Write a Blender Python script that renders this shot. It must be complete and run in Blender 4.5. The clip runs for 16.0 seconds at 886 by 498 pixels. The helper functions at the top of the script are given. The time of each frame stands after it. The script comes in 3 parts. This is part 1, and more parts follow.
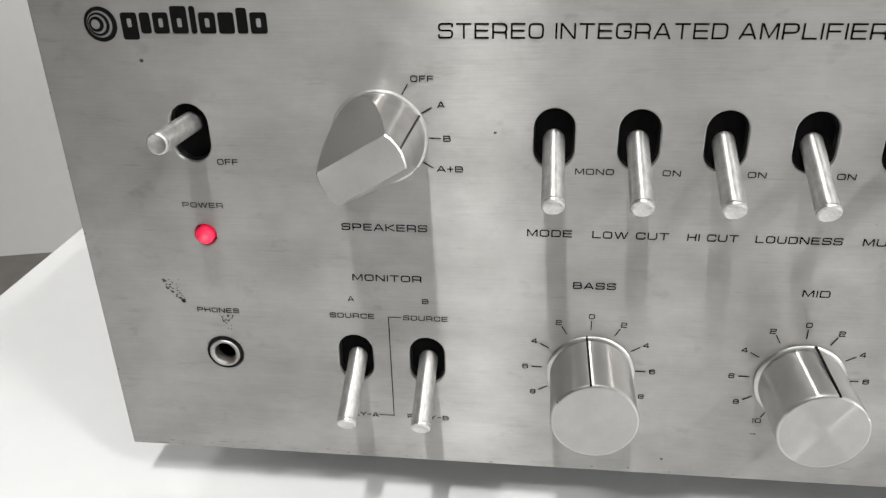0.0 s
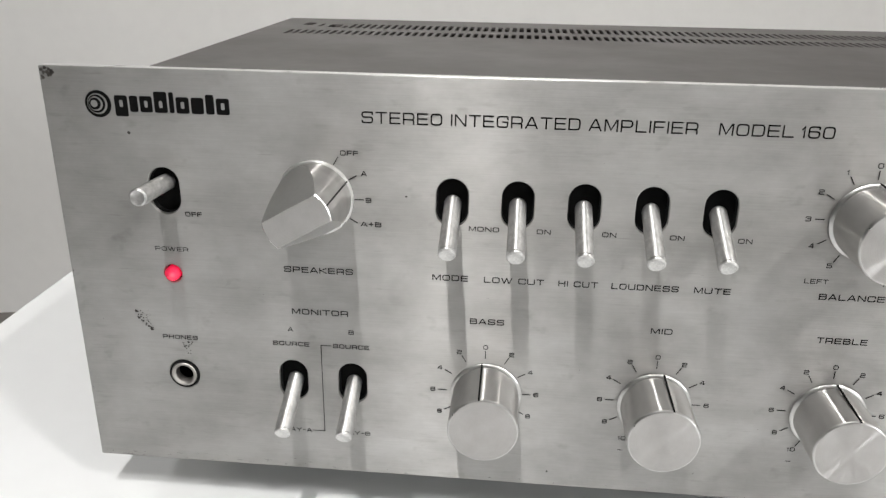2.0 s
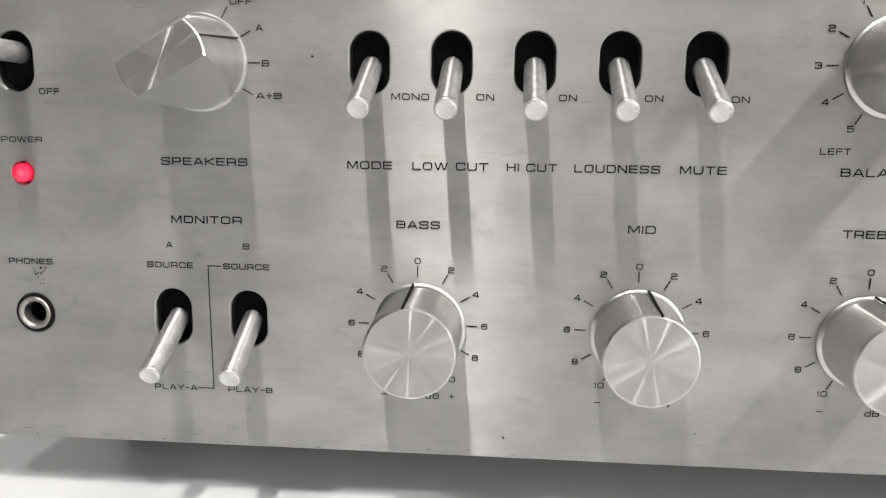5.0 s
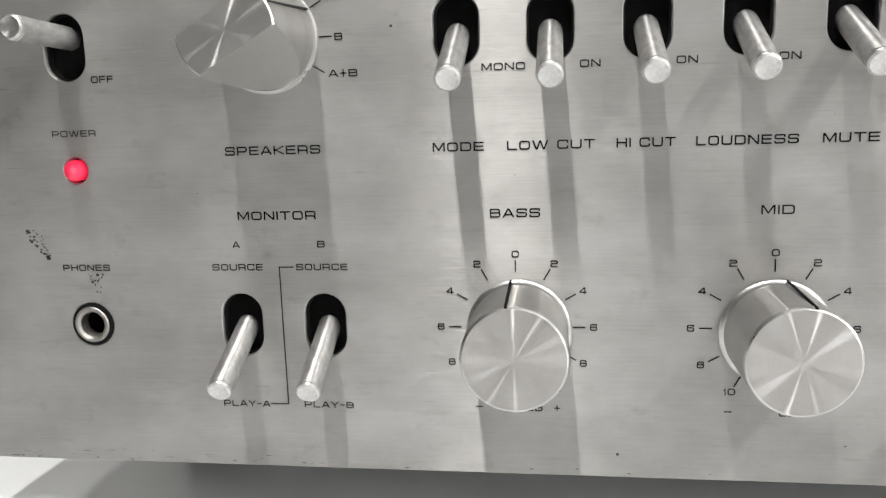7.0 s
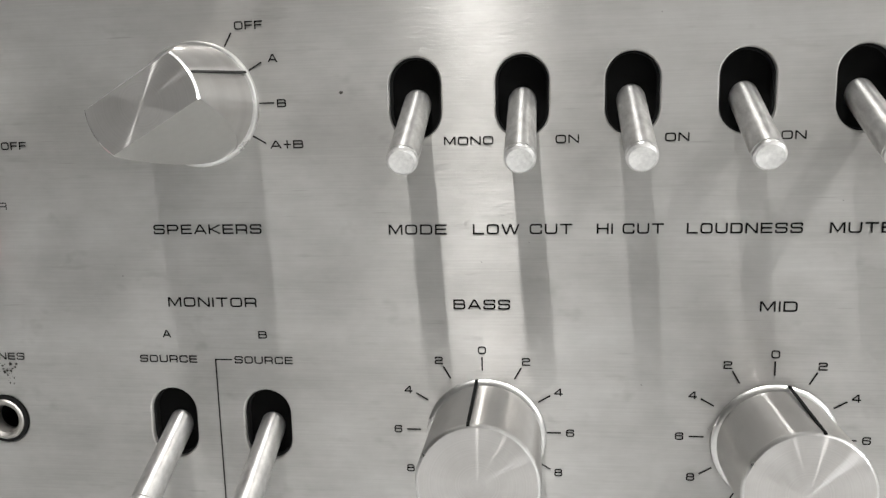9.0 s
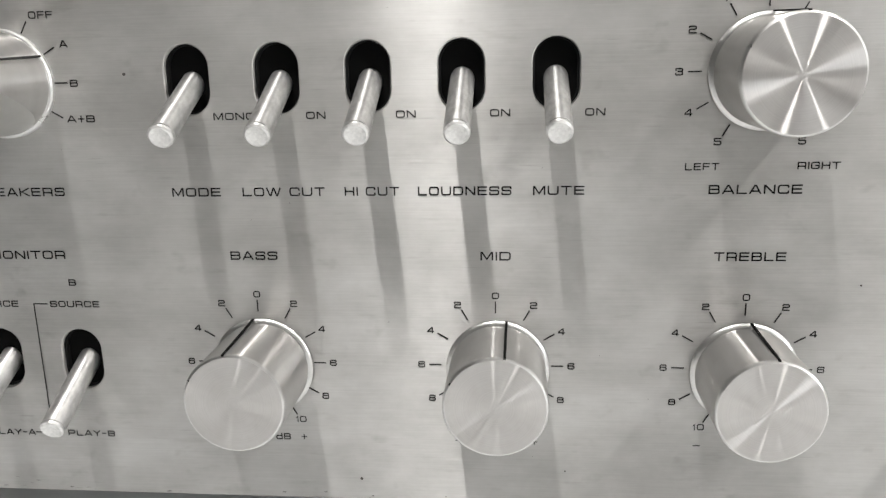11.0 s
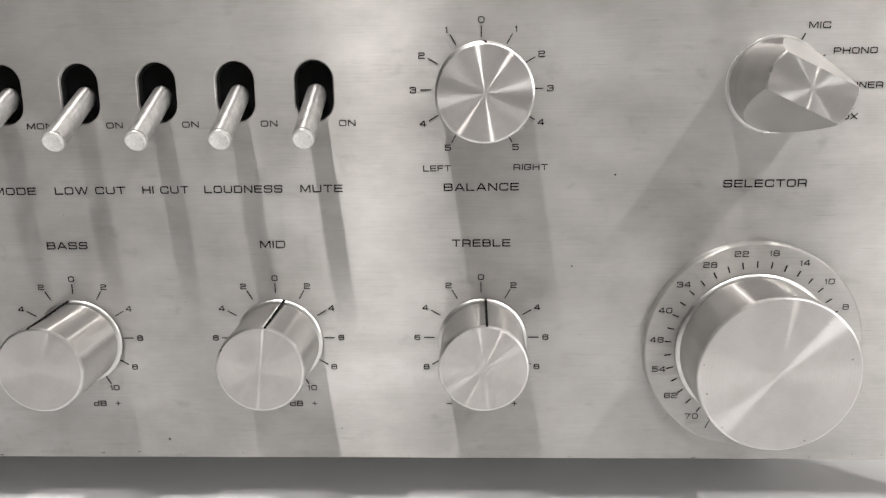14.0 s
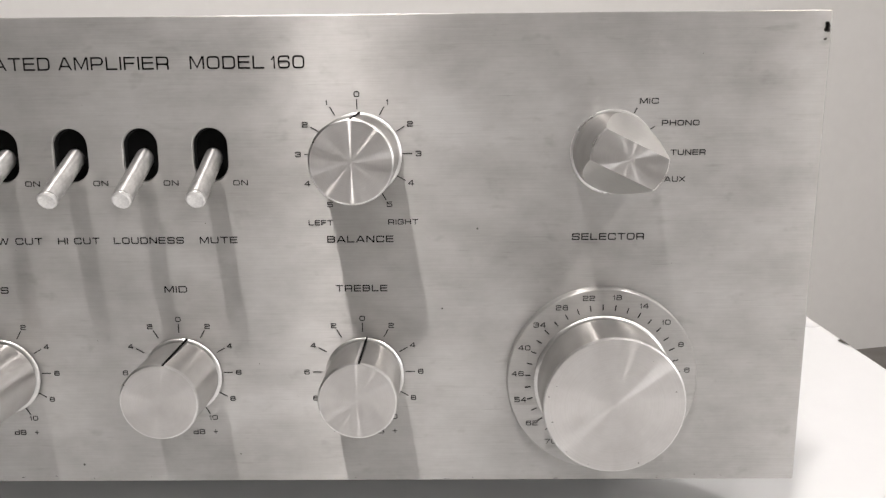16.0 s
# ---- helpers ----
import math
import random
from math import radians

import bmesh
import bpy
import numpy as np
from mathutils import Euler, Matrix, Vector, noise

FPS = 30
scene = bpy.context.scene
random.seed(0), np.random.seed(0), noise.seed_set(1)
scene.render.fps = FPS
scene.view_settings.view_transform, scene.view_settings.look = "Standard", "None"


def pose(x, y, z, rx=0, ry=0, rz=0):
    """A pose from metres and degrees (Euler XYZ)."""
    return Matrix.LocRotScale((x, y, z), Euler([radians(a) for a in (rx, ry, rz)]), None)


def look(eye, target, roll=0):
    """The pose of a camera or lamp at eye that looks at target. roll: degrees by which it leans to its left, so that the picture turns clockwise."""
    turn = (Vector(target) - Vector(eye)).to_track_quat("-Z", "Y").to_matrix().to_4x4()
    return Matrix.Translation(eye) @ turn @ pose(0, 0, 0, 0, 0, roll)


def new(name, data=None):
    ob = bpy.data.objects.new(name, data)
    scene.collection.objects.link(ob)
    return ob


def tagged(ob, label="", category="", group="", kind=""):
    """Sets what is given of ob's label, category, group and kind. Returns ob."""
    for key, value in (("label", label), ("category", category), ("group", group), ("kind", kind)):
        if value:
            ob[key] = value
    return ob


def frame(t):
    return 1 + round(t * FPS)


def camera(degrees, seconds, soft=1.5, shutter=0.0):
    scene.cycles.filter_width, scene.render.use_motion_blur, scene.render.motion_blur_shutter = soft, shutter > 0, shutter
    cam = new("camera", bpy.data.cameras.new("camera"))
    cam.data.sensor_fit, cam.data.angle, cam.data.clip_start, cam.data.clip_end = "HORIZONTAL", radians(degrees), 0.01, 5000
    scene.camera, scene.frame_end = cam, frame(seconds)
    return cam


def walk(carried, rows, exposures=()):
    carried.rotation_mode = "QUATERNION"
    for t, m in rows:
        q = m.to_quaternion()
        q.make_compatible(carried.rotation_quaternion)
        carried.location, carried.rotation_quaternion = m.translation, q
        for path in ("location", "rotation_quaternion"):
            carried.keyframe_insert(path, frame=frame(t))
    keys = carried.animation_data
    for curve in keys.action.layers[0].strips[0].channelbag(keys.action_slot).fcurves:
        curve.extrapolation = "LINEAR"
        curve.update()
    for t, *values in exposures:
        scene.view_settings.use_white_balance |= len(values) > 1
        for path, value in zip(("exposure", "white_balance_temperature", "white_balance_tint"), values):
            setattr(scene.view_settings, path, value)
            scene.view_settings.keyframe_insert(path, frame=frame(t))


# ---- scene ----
cam = camera(57.9, 16.0, soft=1.4)
# seconds, eye in metres, turn in degrees; x along the amplifier's front, y into the room, z up
PATH = [
    (0, 0.1419, -0.2144, 0.1896, 63.56, 1.17, 6.40),
    (0.5, 0.1556, -0.2333, 0.2028, 64.31, 0.63, 5.11),
    (1, 0.1609, -0.2569, 0.2184, 64.66, -0.17, 4.88),
    (1.5, 0.1587, -0.2686, 0.2132, 65.52, -0.94, 4.77),
    (2, 0.1688, -0.2692, 0.2047, 68.77, -0.79, 5.48),
    (2.5, 0.1625, -0.2602, 0.1589, 73.68, -1.23, 7.44),
    (3, 0.1529, -0.2498, 0.1483, 76.37, -1.53, 6.54),
    (3.5, 0.1601, -0.2616, 0.1226, 79.92, -2.25, 4.93),
    (4, 0.1810, -0.2565, 0.1245, 79.05, -1.20, 4.72),
    (4.2, 0.1892, -0.2472, 0.1209, 79.03, -0.96, 4.38),
    (6.3, 0.1805, -0.2190, 0.1040, 79.21, 1.61, 7.91),
    (6.5, 0.1755, -0.2155, 0.1031, 79.20, 1.84, 8.20),
    (7, 0.1723, -0.2033, 0.0991, 79.80, 1.84, 8.02),
    (7.5, 0.1734, -0.1850, 0.0958, 79.96, 1.82, 8.48),
    (8, 0.1694, -0.1662, 0.1076, 79.90, 1.55, 8.56),
    (8.2, 0.1663, -0.1630, 0.1090, 80.18, 1.40, 8.18),
    (10.3, 0.2095, -0.1999, 0.1251, 77.24, 1.45, 5.95),
    (10.5, 0.2152, -0.1990, 0.1191, 76.34, 1.36, 5.65),
    (11, 0.2305, -0.2006, 0.1233, 76.05, 1.18, 5.06),
    (11.5, 0.2415, -0.2153, 0.1237, 75.94, 0.61, 3.66),
    (12, 0.2548, -0.2343, 0.1278, 75.91, 0.43, 2.78),
    (12.5, 0.2605, -0.2379, 0.1228, 75.88, 0.01, 2.69),
    (13, 0.2614, -0.2354, 0.1217, 76.75, 0.39, 2.25),
    (13.5, 0.2741, -0.2359, 0.1237, 76.74, 0.84, 2.37),
    (14, 0.2866, -0.2368, 0.1252, 76.79, 0.86, 2.02),
    (14.5, 0.2986, -0.2397, 0.1269, 76.93, 0.92, 1.83),
    (15, 0.3134, -0.2450, 0.1290, 77.01, 0.81, 1.47),
    (15.5, 0.3194, -0.2539, 0.1339, 77.36, 0.42, 0.49),
    (16, 0.3200, -0.2647, 0.1406, 78.11, 0.52, 0.55),
]
EXPOSURES = [(0, -0.02, 6460, 10), (2.5, -0.02, 6480, 11), (4, 0.06, 6560, 14), (6.3, 0.12, 6520, 10.5), (8.2, 0.10, 6500, 10), (10.5, 0.15, 6500, 10),
             (12.5, 0.09, 6620, 13), (14.5, 0.03, 6660, 14), (16, -0.02, 6700, 15)]
walk(cam, [(t, pose(x, y, z, rx, ry, rz)) for t, x, y, z, rx, ry, rz in PATH], EXPOSURES)

# ---- light ----
world = bpy.data.worlds.new("world")
scene.world = world
world.use_nodes = True
world.node_tree.nodes["Background"].inputs["Color"].default_value = (0.75, 0.85, 1.0, 1)
world.node_tree.nodes["Background"].inputs["Strength"].default_value = 0.6


def area_light(name, place, target, w, h, watts, colour=(1, 1, 1)):
    data = bpy.data.lights.new(name, "AREA")
    data.shape, data.size, data.size_y, data.energy, data.color = "RECTANGLE", w, h, watts, colour
    ob = new(name, data)
    ob.matrix_world = look(place, target)
    return ob


CEILING = 2.10
LAMPS = [(0.005, -0.77, 33.0), (1.70, -1.19, 39.0), (0.15, 1.15, 9.0)]
# ceiling lamps in front of the amplifier and behind it, and daylight in the window of the side wall
for x, y, watts in LAMPS:
    area_light("tube_light", (x, y, CEILING - 0.078), (x, y, -1), 0.055, 0.36, watts, (1, 0.985, 0.95))
area_light("window_daylight", (2.42, -1.2, 0.45), (0, -1.2, 0.45), 0.62, 0.5, 17, (0.97, 0.99, 1))


# ---- materials ----
def material(name):
    m = bpy.data.materials.new(name)
    m.use_nodes = True
    return m, m.node_tree.nodes, m.node_tree.links, m.node_tree.nodes["Principled BSDF"]


def mapped(nodes, links, scale, coords="Object"):
    tc, mp = nodes.new("ShaderNodeTexCoord"), nodes.new("ShaderNodeMapping")
    mp.inputs["Scale"].default_value = scale
    links.new(tc.outputs[coords], mp.inputs["Vector"])
    return mp.outputs["Vector"]


def noise_tex(nodes, links, vector, scale=1.0, detail=4.0, rough=0.55):
    n = nodes.new("ShaderNodeTexNoise")
    n.inputs["Scale"].default_value, n.inputs["Detail"].default_value, n.inputs["Roughness"].default_value = scale, detail, rough
    links.new(vector, n.inputs["Vector"])
    return n.outputs["Fac"]


def spread(nodes, links, value, lo, hi, a=0.3, b=0.7):
    r = nodes.new("ShaderNodeMapRange")
    r.inputs["From Min"].default_value, r.inputs["From Max"].default_value = a, b
    r.inputs["To Min"].default_value, r.inputs["To Max"].default_value = lo, hi
    links.new(value, r.inputs["Value"])
    return r.outputs["Result"]


def ramp(nodes, links, value, stops):
    r = nodes.new("ShaderNodeValToRGB")
    while len(r.color_ramp.elements) < len(stops):
        r.color_ramp.elements.new(0.5)
    for e, (at, c) in zip(r.color_ramp.elements, stops):
        e.position, e.color = at, (*c, 1)
    links.new(value, r.inputs["Fac"])
    return r.outputs["Color"]


def bump(nodes, links, bsdf, value, strength, distance):
    b = nodes.new("ShaderNodeBump")
    b.inputs["Strength"].default_value, b.inputs["Distance"].default_value = strength, distance
    links.new(value, b.inputs["Height"])
    links.new(b.outputs["Normal"], bsdf.inputs["Normal"])


def plain(name, colour, rough=0.5, metal=0.0, vary=0.12, scale=400.0, relief=0.0, shine=0.5):
    """Colour with a faint uneven tone and roughness at two scales."""
    m, n, l, b = material(name)
    fine = noise_tex(n, l, mapped(n, l, (1, 1, 1)), scale)
    broad = noise_tex(n, l, mapped(n, l, (1, 1, 1)), scale / 14)
    mix = n.new("ShaderNodeMath")
    mix.operation = "ADD"
    l.new(fine, mix.inputs[0]), l.new(broad, mix.inputs[1])
    lo, hi = [tuple(max(0.0, c * k) for c in colour) for k in (1 - vary, 1 + vary)]
    l.new(ramp(n, l, spread(n, l, mix.outputs[0], 0, 1, 0.6, 1.4), [(0, lo), (1, hi)]), b.inputs["Base Color"])
    l.new(spread(n, l, broad, max(0.02, rough - 0.08), min(1, rough + 0.08)), b.inputs["Roughness"])
    b.inputs["Metallic"].default_value = metal
    b.inputs["Specular IOR Level"].default_value = shine
    if relief:
        bump(n, l, b, fine, 0.5, relief)
    return m


def multiply(n, l, a, b):
    m = n.new("ShaderNodeMix")
    m.data_type, m.blend_type = "RGBA", "MULTIPLY"
    m.inputs["Factor"].default_value = 1.0
    l.new(a, m.inputs["A"])
    l.new(b, m.inputs["B"])
    return m.outputs["Result"]


def stretched(n, l, tint, across, along, tangent, spread_kind):
    g = n.new("ShaderNodeBsdfAnisotropic")
    g.distribution = spread_kind
    mean = math.sqrt(across * along)
    g.inputs["Roughness"].default_value = math.sqrt(mean)
    g.inputs["Anisotropy"].default_value = -(1 - mean / across)
    l.new(tangent, g.inputs["Tangent"])
    l.new(tint, g.inputs["Color"])
    return g


def drawn_gloss(n, l, b, tint, across, along, tangent, matt, matt_tint, spread_kind="GGX", wide=0.0, wide_along=0.15):
    """Metal whose gloss is drawn out along the tangent: across and along are its two roughnesses; wide is the share of a second,
    broader gloss; matt is the share that scatters evenly."""
    g = stretched(n, l, tint, across, along, tangent, spread_kind)
    shine = g.outputs["BSDF"]
    if wide:
        both = n.new("ShaderNodeMixShader")
        both.inputs["Fac"].default_value = wide
        l.new(shine, both.inputs[1])
        l.new(stretched(n, l, tint, across, wide_along, tangent, spread_kind).outputs["BSDF"], both.inputs[2])
        shine = both.outputs["Shader"]
    d, mix = n.new("ShaderNodeBsdfDiffuse"), n.new("ShaderNodeMixShader")
    mix.inputs["Fac"].default_value = matt
    l.new(multiply(n, l, tint, ramp(n, l, noise_tex(n, l, mapped(n, l, (30, 30, 30))), [(0.3, tuple(0.94 * v for v in matt_tint)), (0.7, matt_tint)])), d.inputs["Color"])
    l.new(shine, mix.inputs[1])
    l.new(d.outputs["BSDF"], mix.inputs[2])
    l.new(mix.outputs["Shader"], n["Material Output"].inputs["Surface"])
    n.remove(b)
    return g


def brushed(name, tint, across, along, grain):
    """Aluminium brushed along x: each gloss is drawn out across the grain, with scratches and smudged patches."""
    m, n, l, b = material(name)
    t = n.new("ShaderNodeTangent")
    t.direction_type, t.uv_map = "UV_MAP", "grain"
    lines = noise_tex(n, l, mapped(n, l, (45, 900, 2600)), 1.0, 3.0, 0.65)
    dashes = noise_tex(n, l, mapped(n, l, (200, 500, 4200)), 1.0, 2.0, 0.55)
    cloud = noise_tex(n, l, mapped(n, l, (26, 60, 42)), 1.0, 5.0, 0.62)
    smear = noise_tex(n, l, mapped(n, l, (55, 200, 260)), 1.0, 3.0, 0.55)
    white = (1, 1, 1)
    c = ramp(n, l, lines, [(0.25, tuple(v * 0.88 for v in tint)), (0.75, tint)])
    c = multiply(n, l, c, ramp(n, l, cloud, [(0.28, (0.70, 0.695, 0.685)), (0.66, white)]))
    c = multiply(n, l, c, ramp(n, l, smear, [(0.22, (0.84, 0.83, 0.82)), (0.38, white)]))
    worn = noise_tex(n, l, mapped(n, l, (9, 20, 14)), 1.0, 3.0, 0.5)
    c = multiply(n, l, c, ramp(n, l, worn, [(0.32, (0.86, 0.855, 0.845)), (0.6, white)]))
    stain = noise_tex(n, l, mapped(n, l, (70, 80, 95)), 1.0, 3.0, 0.6)
    c = multiply(n, l, c, ramp(n, l, stain, [(0.26, (0.83, 0.825, 0.815)), (0.38, white)]))
    scratch = noise_tex(n, l, mapped(n, l, (70, 900, 1500)), 1.0, 1.0, 0.4)
    c = multiply(n, l, c, ramp(n, l, scratch, [(0.20, (0.84, 0.835, 0.83)), (0.28, white)]))
    g = drawn_gloss(n, l, b, c, across, along, t.outputs["Tangent"], 0.25, (0.9, 0.9, 0.9), wide=0.60, wide_along=0.15)
    sums = n.new("ShaderNodeMath")
    sums.operation = "MULTIPLY_ADD"
    sums.inputs[1].default_value = 1.2
    l.new(dashes, sums.inputs[0]), l.new(lines, sums.inputs[2])
    bump(n, l, g, sums.outputs[0], 1.0, grain)
    # the brushing wanders a few degrees from dash to dash
    wander = n.new("ShaderNodeMath")
    wander.operation = "ADD"
    blotch = noise_tex(n, l, mapped(n, l, (90, 80, 650)), 1.0, 3.0, 0.6)
    l.new(spread(n, l, dashes, -0.0066, 0.0066), wander.inputs[0])
    l.new(spread(n, l, blotch, -0.0014, 0.0014), wander.inputs[1])
    # sparse hairlines stray further and glint beside the lamp's streak
    stray, astray = noise_tex(n, l, mapped(n, l, (110, 500, 3600)), 1.0, 1.0, 0.4), n.new("ShaderNodeMath")
    astray.operation = "ADD"
    l.new(wander.outputs[0], astray.inputs[0])
    l.new(spread(n, l, stray, 0.0, 0.022, 0.64, 0.80), astray.inputs[1])
    both_ways = n.new("ShaderNodeMath")
    both_ways.operation = "ADD"
    l.new(astray.outputs[0], both_ways.inputs[0])
    l.new(spread(n, l, stray, -0.022, 0.0, 0.20, 0.36), both_ways.inputs[1])
    l.new(both_ways.outputs[0], g.inputs["Rotation"])
    return m


def turned(name, tint, across, along, matt, wide=0.0, grime=150.0, clean=0.91):
    """Aluminium turned on a lathe round the y axis: gloss spreads across the rings."""
    m, n, l, b = material(name)
    t = n.new("ShaderNodeTangent")
    t.direction_type, t.axis = "RADIAL", "Y"
    tc, flat, far = n.new("ShaderNodeTexCoord"), n.new("ShaderNodeVectorMath"), n.new("ShaderNodeVectorMath")
    flat.operation, far.operation = "MULTIPLY", "LENGTH"
    flat.inputs[1].default_value = (1, 0, 1)
    l.new(tc.outputs["Object"], flat.inputs[0])
    l.new(flat.outputs["Vector"], far.inputs[0])
    rings = n.new("ShaderNodeTexNoise")
    rings.noise_dimensions = "1D"
    rings.inputs["Scale"].default_value, rings.inputs["Detail"].default_value = 3500.0, 2.0
    l.new(far.outputs["Value"], rings.inputs["W"])
    c = ramp(n, l, rings.outputs["Fac"], [(0.3, tuple(v * 0.93 for v in tint)), (0.7, tint)])
    smudge = noise_tex(n, l, mapped(n, l, (grime, 0.45 * grime, grime)), 1.0, 4.0, 0.6)
    c = multiply(n, l, c, ramp(n, l, smudge, [(0.3, (clean, clean * 0.995, clean * 0.99)), (0.62, (1, 1, 1))]))
    g = drawn_gloss(n, l, b, c, across, along, t.outputs["Tangent"], matt, (0.85, 0.85, 0.85), "BECKMANN", wide=wide, wide_along=0.11)
    g.inputs["Rotation"].default_value = 0.25
    return m


ALU = brushed("brushed_aluminium", (0.62, 0.615, 0.604), 0.46, 0.014, 0.00004)
TURNED = turned("turned_aluminium", (0.56, 0.547, 0.535), 0.52, 0.028, 0.22, 0.36)
KNOB_SIDE = turned("turned_knob_side", (0.60, 0.59, 0.578), 0.44, 0.024, 0.17)
FINE_TURNED = turned("finely_turned_aluminium", (0.58, 0.567, 0.555), 0.40, 0.030, 0.21, 0.20)
BAR_FACE = turned("turned_bar_face", (0.54, 0.53, 0.518), 0.44, 0.034, 0.24, 0.25)
LEVER = turned("turned_lever_metal", (0.70, 0.695, 0.685), 0.36, 0.14, 0.22, 0.0, 520.0, 0.70)
TIP = plain("frosted_lever_tip", (0.70, 0.695, 0.685), 0.42, 0.55, 0.25, 1300)
KNOB_RIM = plain("cut_knob_rim", (0.62, 0.615, 0.605), 0.34, 1.0, 0.08, 900)
RIM = plain("polished_rim", (0.82, 0.815, 0.805), 0.30, 0.92, 0.05, 900)
INK = plain("black_print", (0.004, 0.004, 0.004), 0.8, 0, 0.3, 2500, shine=0.1)
INK_WORN = plain("worn_black_print", (0.028, 0.028, 0.027), 0.7, 0, 0.5, 2500, shine=0.2)
BLACK = plain("black_plastic", (0.004, 0.004, 0.004), 0.75, 0, 0.3, 600, shine=0.2)
DEEP = plain("dark_inside", (0.004, 0.004, 0.004), 0.8, 0, 0.3, 200, shine=0.1)
COVER = plain("grey_lacquered_steel", (0.038, 0.033, 0.031), 0.45, 0, 0.34, 160, 0.00003, shine=0.4)
SATIN = plain("satin_cut_metal", (0.72, 0.715, 0.70), 0.33, 1.0, 0.04, 500)
NICKEL = plain("nickel_ring", (0.40, 0.385, 0.365), 0.44, 1.0, 0.1, 800)
DIRT = plain("dark_scuff", (0.05, 0.045, 0.04), 0.8, 0, 0.5, 3000)
TABLE = plain("white_laminate", (0.67, 0.68, 0.685), 0.32, 0, 0.02, 60, 0.00002)
# unseen walls darkened so the front plate reflects less fill, the west one most
DIM_WALL = plain("dimmed_unseen_wall", (0.14, 0.137, 0.132), 0.75, 0, 0.03, 30, 0.0004)
DIMMEST_WALL = plain("dimmest_unseen_wall", (0.05, 0.049, 0.047), 0.75, 0, 0.03, 30, 0.0004)
ZINC = plain("zinc_plated_steel", (0.55, 0.545, 0.53), 0.5, 0, 0.08, 120)
WALL = plain("white_wall_paint", (0.87, 0.865, 0.85), 0.75, 0, 0.025, 30, 0.0004)
CEIL = plain("white_ceiling_paint", (0.78, 0.78, 0.77), 0.8, 0, 0.02, 30)
WHITE = plain("white_enamel", (0.8, 0.8, 0.78), 0.35, 0, 0.03, 80)


def floor_material():
    m, n, l, b = material("grey_brown_floor")
    v = mapped(n, l, (4, 6, 1))
    g = noise_tex(n, l, v, 3.0, 6.0, 0.6)
    l.new(ramp(n, l, g, [(0.3, (0.15, 0.138, 0.128)), (0.7, (0.20, 0.186, 0.174))]), b.inputs["Base Color"])
    b.inputs["Roughness"].default_value = 0.45
    return m


FLOOR = floor_material()


def glowing(name, colour, strength, rough=0.3):
    m, n, l, b = material(name)
    b.inputs["Base Color"].default_value = (*colour, 1)
    b.inputs["Emission Color"].default_value = (*colour, 1)
    b.inputs["Emission Strength"].default_value = strength
    b.inputs["Roughness"].default_value = rough
    return m




def led_material():
    """A tinted lens, brightest where the lit die sits behind it."""
    m, n, l, b = material("lit_red_lens")
    tc, off, far = n.new("ShaderNodeTexCoord"), n.new("ShaderNodeVectorMath"), n.new("ShaderNodeVectorMath")
    off.operation, far.operation = "SUBTRACT", "LENGTH"
    off.inputs[1].default_value = (0.0007, -0.0022, 0.0003)
    l.new(tc.outputs["Object"], off.inputs[0])
    l.new(off.outputs["Vector"], far.inputs[0])
    glow = spread(n, l, far.outputs["Value"], 0, 1, 0.0003, 0.0030)
    l.new(ramp(n, l, glow, [(0, (1.0, 0.22, 0.30)), (0.4, (0.95, 0.045, 0.11)), (1, (0.62, 0.010, 0.045))]), b.inputs["Emission Color"])
    l.new(ramp(n, l, noise_tex(n, l, mapped(n, l, (900, 900, 900))), [(0.3, (0.75, 0.02, 0.07)), (0.7, (0.85, 0.03, 0.09))]), b.inputs["Base Color"])
    b.inputs["Emission Strength"].default_value = 0.55
    b.inputs["Roughness"].default_value = 0.12
    return m


LED = led_material()
TUBE = glowing("lit_diffuser", (1, 0.985, 0.95), 50.0)


# ---- builders ----
def part(name, bm, mat, parent=None, label="", smooth=False):
    me = bpy.data.meshes.new(name)
    bmesh.ops.recalc_face_normals(bm, faces=bm.faces[:])
    bm.to_mesh(me)
    bm.free()
    return mesh_part(name, me, mat, parent, label, smooth)


def mesh_part(name, me, mat, parent=None, label="", smooth=False):
    if not me.materials:
        me.materials.append(mat)
    if smooth:
        for p in me.polygons:
            p.use_smooth = True
        me.set_sharp_from_angle(angle=radians(32))
    ob = new(name, me)
    ob.parent = parent
    return tagged(ob, label)


def box(bm, x0, x1, y0, y1, z0, z1, bevel=0.0, segments=2):
    m = Matrix.LocRotScale(((x0 + x1) / 2, (y0 + y1) / 2, (z0 + z1) / 2), None, (x1 - x0, y1 - y0, z1 - z0))
    made = bmesh.ops.create_cube(bm, size=1, matrix=m)["verts"]
    if bevel:
        edges = list({e for v in made for e in v.link_edges})
        bmesh.ops.bevel(bm, geom=edges, offset=bevel, segments=segments, affect="EDGES", profile=0.5)


def lathe(bm, profile, steps=96, closed=True):
    """Turns (radius, depth towards the viewer) pairs round the y axis."""
    rings = []
    for r, out in profile:
        if r < 1e-7:
            rings.append([bm.verts.new((0, -out, 0))])
        else:
            rings.append([bm.verts.new((r * math.cos(a), -out, r * math.sin(a))) for a in (2 * math.pi * k / steps for k in range(steps))])
    for a, b in zip(rings, rings[1:]):
        for k in range(steps):
            j = (k + 1) % steps
            if len(a) == 1:
                bm.faces.new((a[0], b[j], b[k]))
            elif len(b) == 1:
                bm.faces.new((a[k], a[j], b[0]))
            else:
                bm.faces.new((a[k], a[j], b[j], b[k]))


